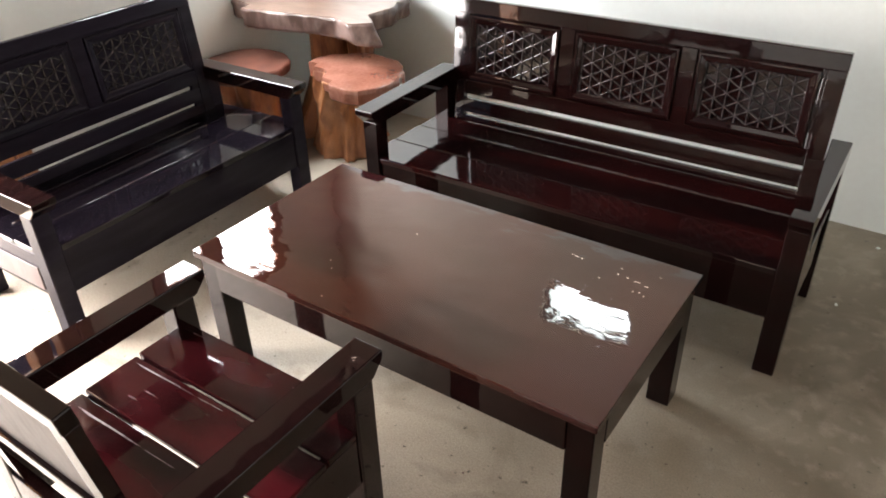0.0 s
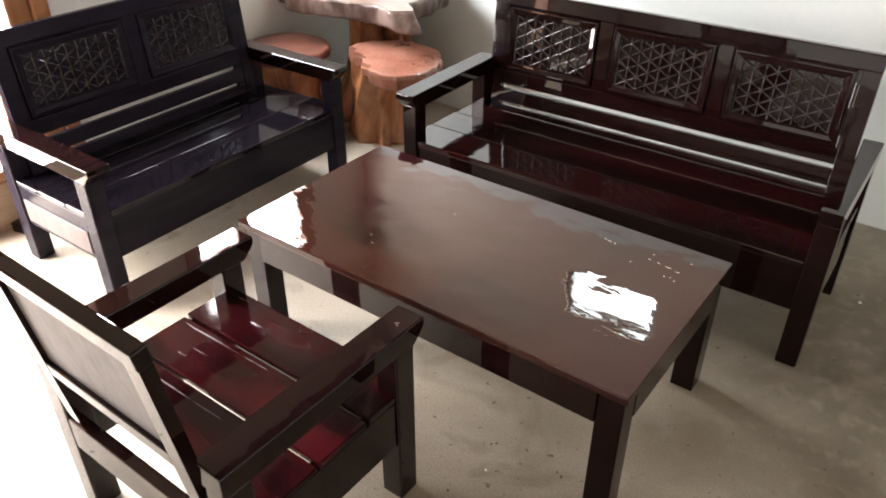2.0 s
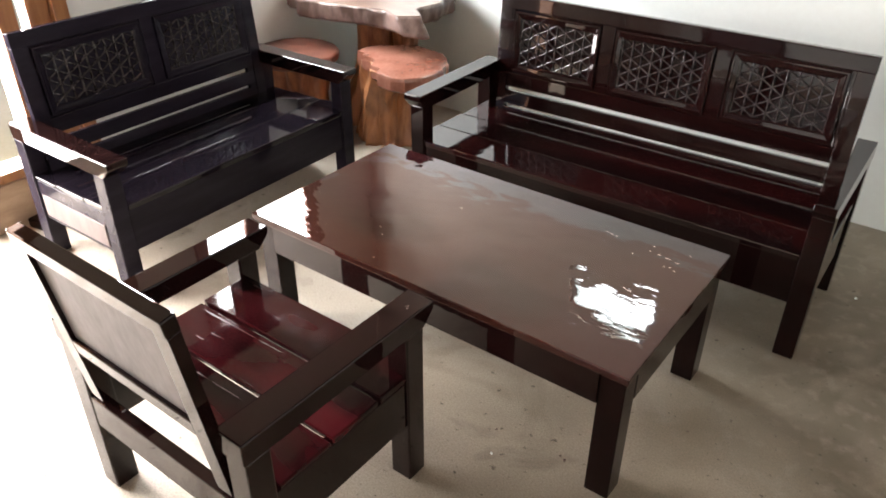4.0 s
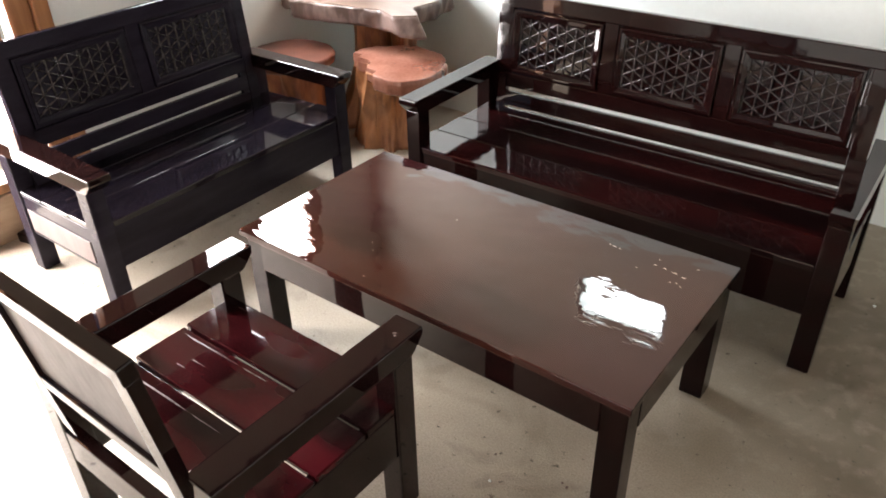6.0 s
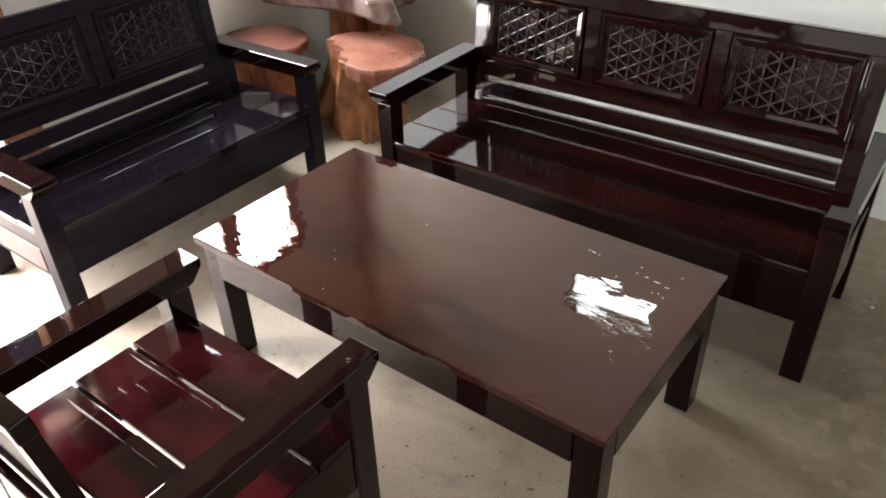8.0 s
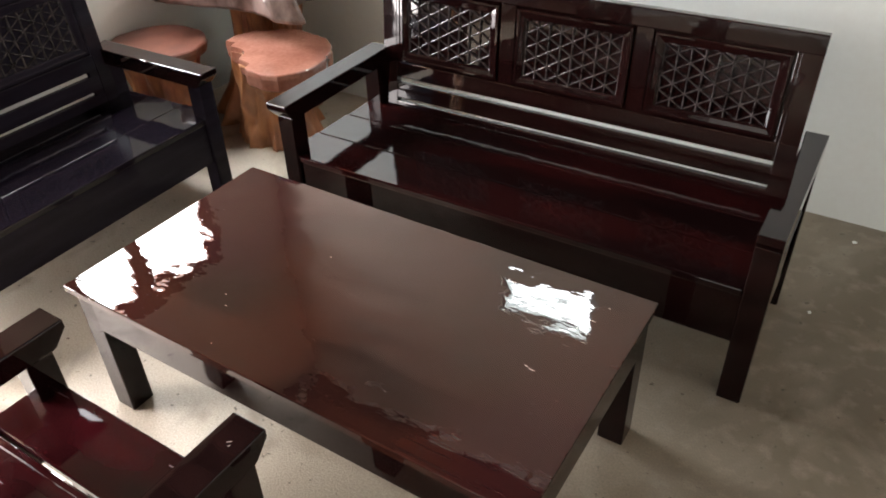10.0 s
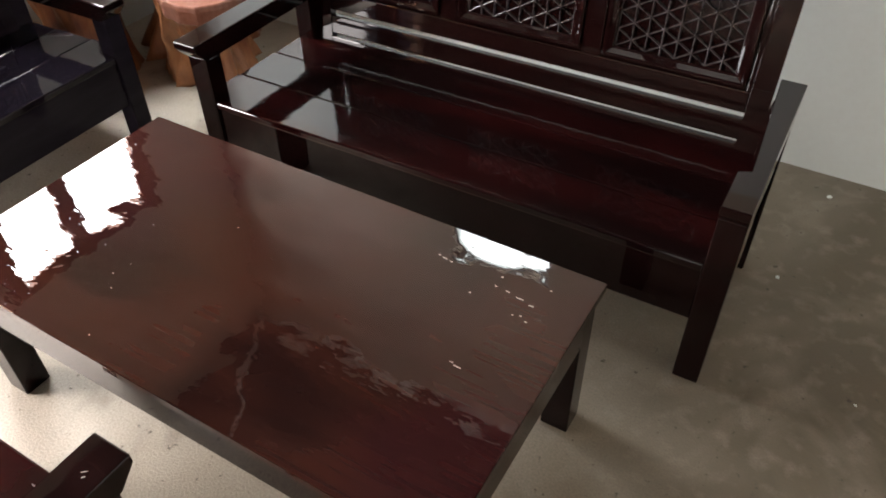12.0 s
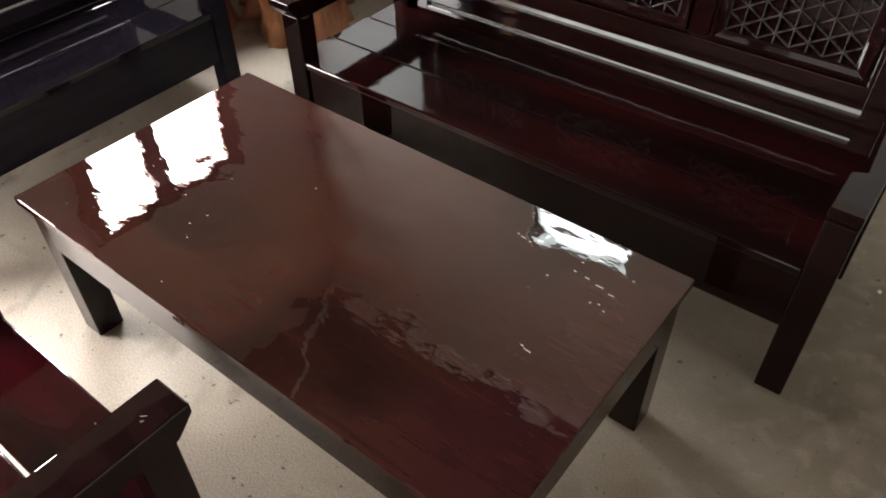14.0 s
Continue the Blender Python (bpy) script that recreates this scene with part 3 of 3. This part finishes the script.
# pale scuffs on the chair's arm
for x, y, length, turn in ((-0.327, 0.062, 0.011, 40), (-0.333, 0.070, 0.006, 60)):
    ob = part("scuff", box(-length / 2, length / 2, -0.0006, 0.0006, 0.5902, 0.5908), M_SCRATCH, armchair, "pale scuff in the varnish")
    ob.matrix_local = pose(x, y, 0, 0, 0, turn)

# ---- root furniture in the corner ----
def blob_ring(cx, cy, z, rx, ry, seed, rough, count=56, lobes=5):
    pts = []
    for i in range(count):
        a = 2 * math.pi * i / count
        q = Vector((math.cos(a) * lobes * 0.35, math.sin(a) * lobes * 0.35, seed))
        k = 1 + rough * noise.noise(q) + rough * 0.4 * noise.noise(q * 3.1)
        pts.append((cx + rx * k * math.cos(a), cy + ry * k * math.sin(a), z))
    return pts


def skin(rings, cap_low=True, cap_high=True):
    bm = bmesh.new()
    loops = [[bm.verts.new(p) for p in ring] for ring in rings]
    for lo, hi in zip(loops, loops[1:]):
        k = len(lo)
        for i in range(k):
            bm.faces.new((lo[i], lo[(i + 1) % k], hi[(i + 1) % k], hi[i]))
    if cap_low:
        bm.faces.new(loops[0][::-1])
    if cap_high:
        bm.faces.new(loops[-1])
    return bm


def fluted(cx, cy, z0, z1, r0, r1, waist, seed, flute, levels=16, count=64):
    """A gnarled root: lobes that run upwards and swell towards the floor."""
    rings = []
    for i in range(levels + 1):
        t = i / levels
        r = (1 - t) * r0 + t * r1 - waist * math.sin(math.pi * t)
        pts = []
        for j in range(count):
            a = 2 * math.pi * j / count
            q = Vector((math.cos(a) * 2.3, math.sin(a) * 2.3, seed + t * 0.5))
            k = 1 + flute * noise.noise(q) + flute * 0.55 * noise.noise(q * 2.7) + flute * 0.25 * noise.noise(q * 6.0 + Vector((0, 0, t * 2)))
            pts.append((cx + r * k * math.cos(a), cy + r * k * math.sin(a), z0 + t * (z1 - z0) + (0.03 * noise.noise(q * 1.7) if i == levels else 0)))
        rings.append(pts)
    return skin(rings)


def outline(points, seed, step=5, rough=0.012):
    """A closed outline through corner points, its sides broken up unevenly."""
    out = []
    for (x0, y0), (x1, y1) in zip(points, points[1:] + points[:1]):
        for i in range(step):
            t = i / step
            x, y = x0 + t * (x1 - x0), y0 + t * (y1 - y0)
            d = rough * noise.noise(Vector((x * 14, y * 14, seed))) if i else 0
            out.append((x + d, y + d))
    return out


def plate(points, levels):
    """A slab from an outline; levels are (z, shrink)."""
    cx = sum(p[0] for p in points) / len(points)
    cy = sum(p[1] for p in points) / len(points)
    return skin([[(cx + (x - cx) * k, cy + (y - cy) * k, z) for x, y in points] for z, k in levels])


def flared(base, r0, z0, z1, rim, seed, flute, steep, waist, levels=26):
    """A root that grows from a lobed foot into a given rim; steep(angle) says how late it flares."""
    rings = []
    cx = sum(p[0] for p in rim) / len(rim)
    cy = sum(p[1] for p in rim) / len(rim)
    for i in range(levels + 1):
        t = i / levels
        pts = []
        for x, y in rim:
            a = math.atan2(y - cy, x - cx)
            q = Vector((math.cos(a) * 2.4, math.sin(a) * 2.4, seed + t * 0.7))
            k = 1 + flute * noise.noise(q) + flute * 0.6 * noise.noise(q * 2.9) + flute * 0.35 * noise.noise(q * 6.5)
            r = r0 * k * (1 - waist(a) * math.sin(math.pi * min(t * 1.15, 1)))
            f = t ** steep(a)
            px, py = base[0] + r * math.cos(a), base[1] + r * math.sin(a)
            w = 0.022 * noise.noise(Vector((a * 5, t * 5, seed + 9))) * math.sin(math.pi * t)
            pts.append((px + (x - px) * f + w * math.cos(a), py + (y - py) * f + w * math.sin(a), z0 + t * (z1 - z0)))
        rings.append(pts)
    return skin(rings)


stool = thing("root_stool", pose(-1.98, 1.50, 0), "polished reddish tree-root stool with a wavy rim", "stool", "root stools")
rim = outline([(0.255, 0.02), (0.225, 0.10), (0.15, 0.18), (0.05, 0.222), (-0.07, 0.240), (-0.16, 0.205), (-0.20, 0.15), (-0.262, 0.12), (-0.292, 0.03), (-0.285, -0.035), (-0.235, -0.03), (-0.215, -0.075), (-0.15, -0.072),
               (-0.105, -0.105), (-0.075, -0.165), (0.00, -0.178), (0.025, -0.232), (0.12, -0.247), (0.20, -0.228), (0.25, -0.16), (0.27, -0.07)], 3.0, 5, 0.012)


def bark_side(a):
    """1 towards the bark side in the south-west, 0 away from it."""
    return max(0.0, math.cos(a - radians(228))) ** 0.7


def flare(a):
    """The bark side rises straight to the rim; elsewhere the root flares late, under the seat."""
    return 1.0 + 4.0 * (1 - bark_side(a))


wide = [(x * k, y * k) for x, y, k in ((x, y, 0.90 + 0.125 * bark_side(math.atan2(y, x))) for x, y in rim)]
part("root_base", flared((-0.205, 0.155), 0.205, 0.0, 0.497, wide, 3.1, 0.30, flare, lambda a: 0.28 * (1 - bark_side(a)), 30), M_ROOT, stool, "gnarled red-brown root base", smooth=True)
part("seat_top", plate(rim, ((0.440, 0.93), (0.452, 0.985), (0.500, 1.0), (0.515, 0.992), (0.520, 0.975))), M_ROOT_TOP, stool)

stool2 = thing("root_stool", pose(-2.625, 1.365, 0), "round reddish root stool behind the short bench", "stool", "root stools")
part("root_base", fluted(0, 0, 0.0, 0.45, 0.19, 0.185, 0.04, 9.4, 0.26, 18, 72), M_ROOT, stool2, "gnarled red-brown root base", smooth=True)
part("seat_top", skin([blob_ring(0, 0, z, 0.238 * k, 0.232 * k, 5.2, 0.08) for z, k in ((0.425, 0.9), (0.438, 0.97), (0.465, 1.0), (0.477, 0.985), (0.482, 0.95))]), M_STOOL_TOP, stool2)

rt = thing("root_table", pose(-2.30, 1.72, 0), "live-edge slab table on a red-brown root trunk", "table")
part("root_trunk", fluted(-0.13, 0.10, 0, 0.665, 0.25, 0.115, 0.06, 14.2, 0.34, 22, 96), M_ROOT, rt, "gnarled red-brown root trunk", smooth=True)
part("side_root", fluted(0.05, 0.13, 0.30, 0.665, 0.07, 0.10, 0.02, 21.0, 0.35, 14, 48), M_ROOT, rt, "darker side root under the slab", smooth=True)
corners = [(-0.55, -0.19), (-0.46, -0.20), (-0.385, -0.215), (-0.372, -0.290), (-0.18, -0.252), (0.02, -0.214), (0.158, -0.182), (0.225, -0.200), (0.302, -0.234), (0.398, -0.159), (0.345, -0.105), (0.295, -0.068), (0.30, 0.05),
           (0.315, 0.12), (0.27, 0.20), (0.28, 0.30), (0.20, 0.38), (-0.05, 0.42), (-0.30, 0.38), (-0.47, 0.30), (-0.50, 0.10), (-0.545, -0.03)]
rim = outline(corners, 2.0, 6, 0.012)
part("slab_top", plate(rim, ((0.725, 0.97), (0.735, 0.990), (0.740, 0.984))), M_SLAB, rt, "smooth grey-brown slab face")
edge = plate(rim, ((0.650, 0.88), (0.642, 0.955), (0.658, 0.985), (0.700, 0.995), (0.722, 1.002), (0.734, 0.999), (0.736, 0.98)))
for v in edge.verts:
    if v.co.z < 0.73:
        q = v.co * 16
        away = Vector((v.co.x, v.co.y, 0)).normalized()
        low = max(0.0, (0.73 - v.co.z) / 0.07)
        tip = max(0.0, 1 - math.hypot(v.co.x - 0.36, v.co.y + 0.19) / 0.16)
        v.co += away * (0.012 * noise.noise(q) + 0.006 * noise.noise(q * 3)) + Vector((0.085, -0.015, 0)) * low * tip + Vector((0, 0, 0.010 * noise.noise(q * 0.6)))
part("bark_edge", edge, M_BARK, rt, "rough grey-brown live edge", smooth=True)


# ---- small things on the floor ----
def chip(name, x, y, size, mat, label, seed):
    ring_low = blob_ring(0, 0, 0.0, size, size * 0.7, seed, 0.5, 9, 4)
    ring_high = blob_ring(0, 0, size * 0.45, size * 0.7, size * 0.45, seed + 1, 0.5, 9, 4)
    ob = part(name, skin([ring_low, ring_high]), mat)
    ob.matrix_world = pose(x, y, 0.0, 0, 0, seed * 40)
    return tagged(ob, label, "debris", "floor debris")


for k, (x, y, size) in enumerate(((0.391, 2.033, 0.011), (0.327, 1.522, 0.008), (-0.373, -0.035, 0.006), (0.62, 1.12, 0.005))):
    chip("plaster_chip", x, y, size, M_WALL, "small white plaster chip lying on the floor", 1.3 + k)
for k, (x, y, size) in enumerate(((-0.417, 0.059, 0.005), (-0.181, 0.076, 0.007), (-0.20, 0.084, 0.005), (-1.80, 0.12, 0.006))):
    chip("wood_crumb", x, y, size, M_BARK, "tiny dark wood crumb lying on the floor", 6.3 + k)
offcut = part("wood_offcut", box(-0.07, 0.07, -0.03, 0.03, 0, 0.045, 0.003), M_DARK)
offcut.matrix_world = pose(-2.755, -0.13, 0, 0, 0, 12)
tagged(offcut, "short dark wooden offcut lying beside the sill", "offcut")
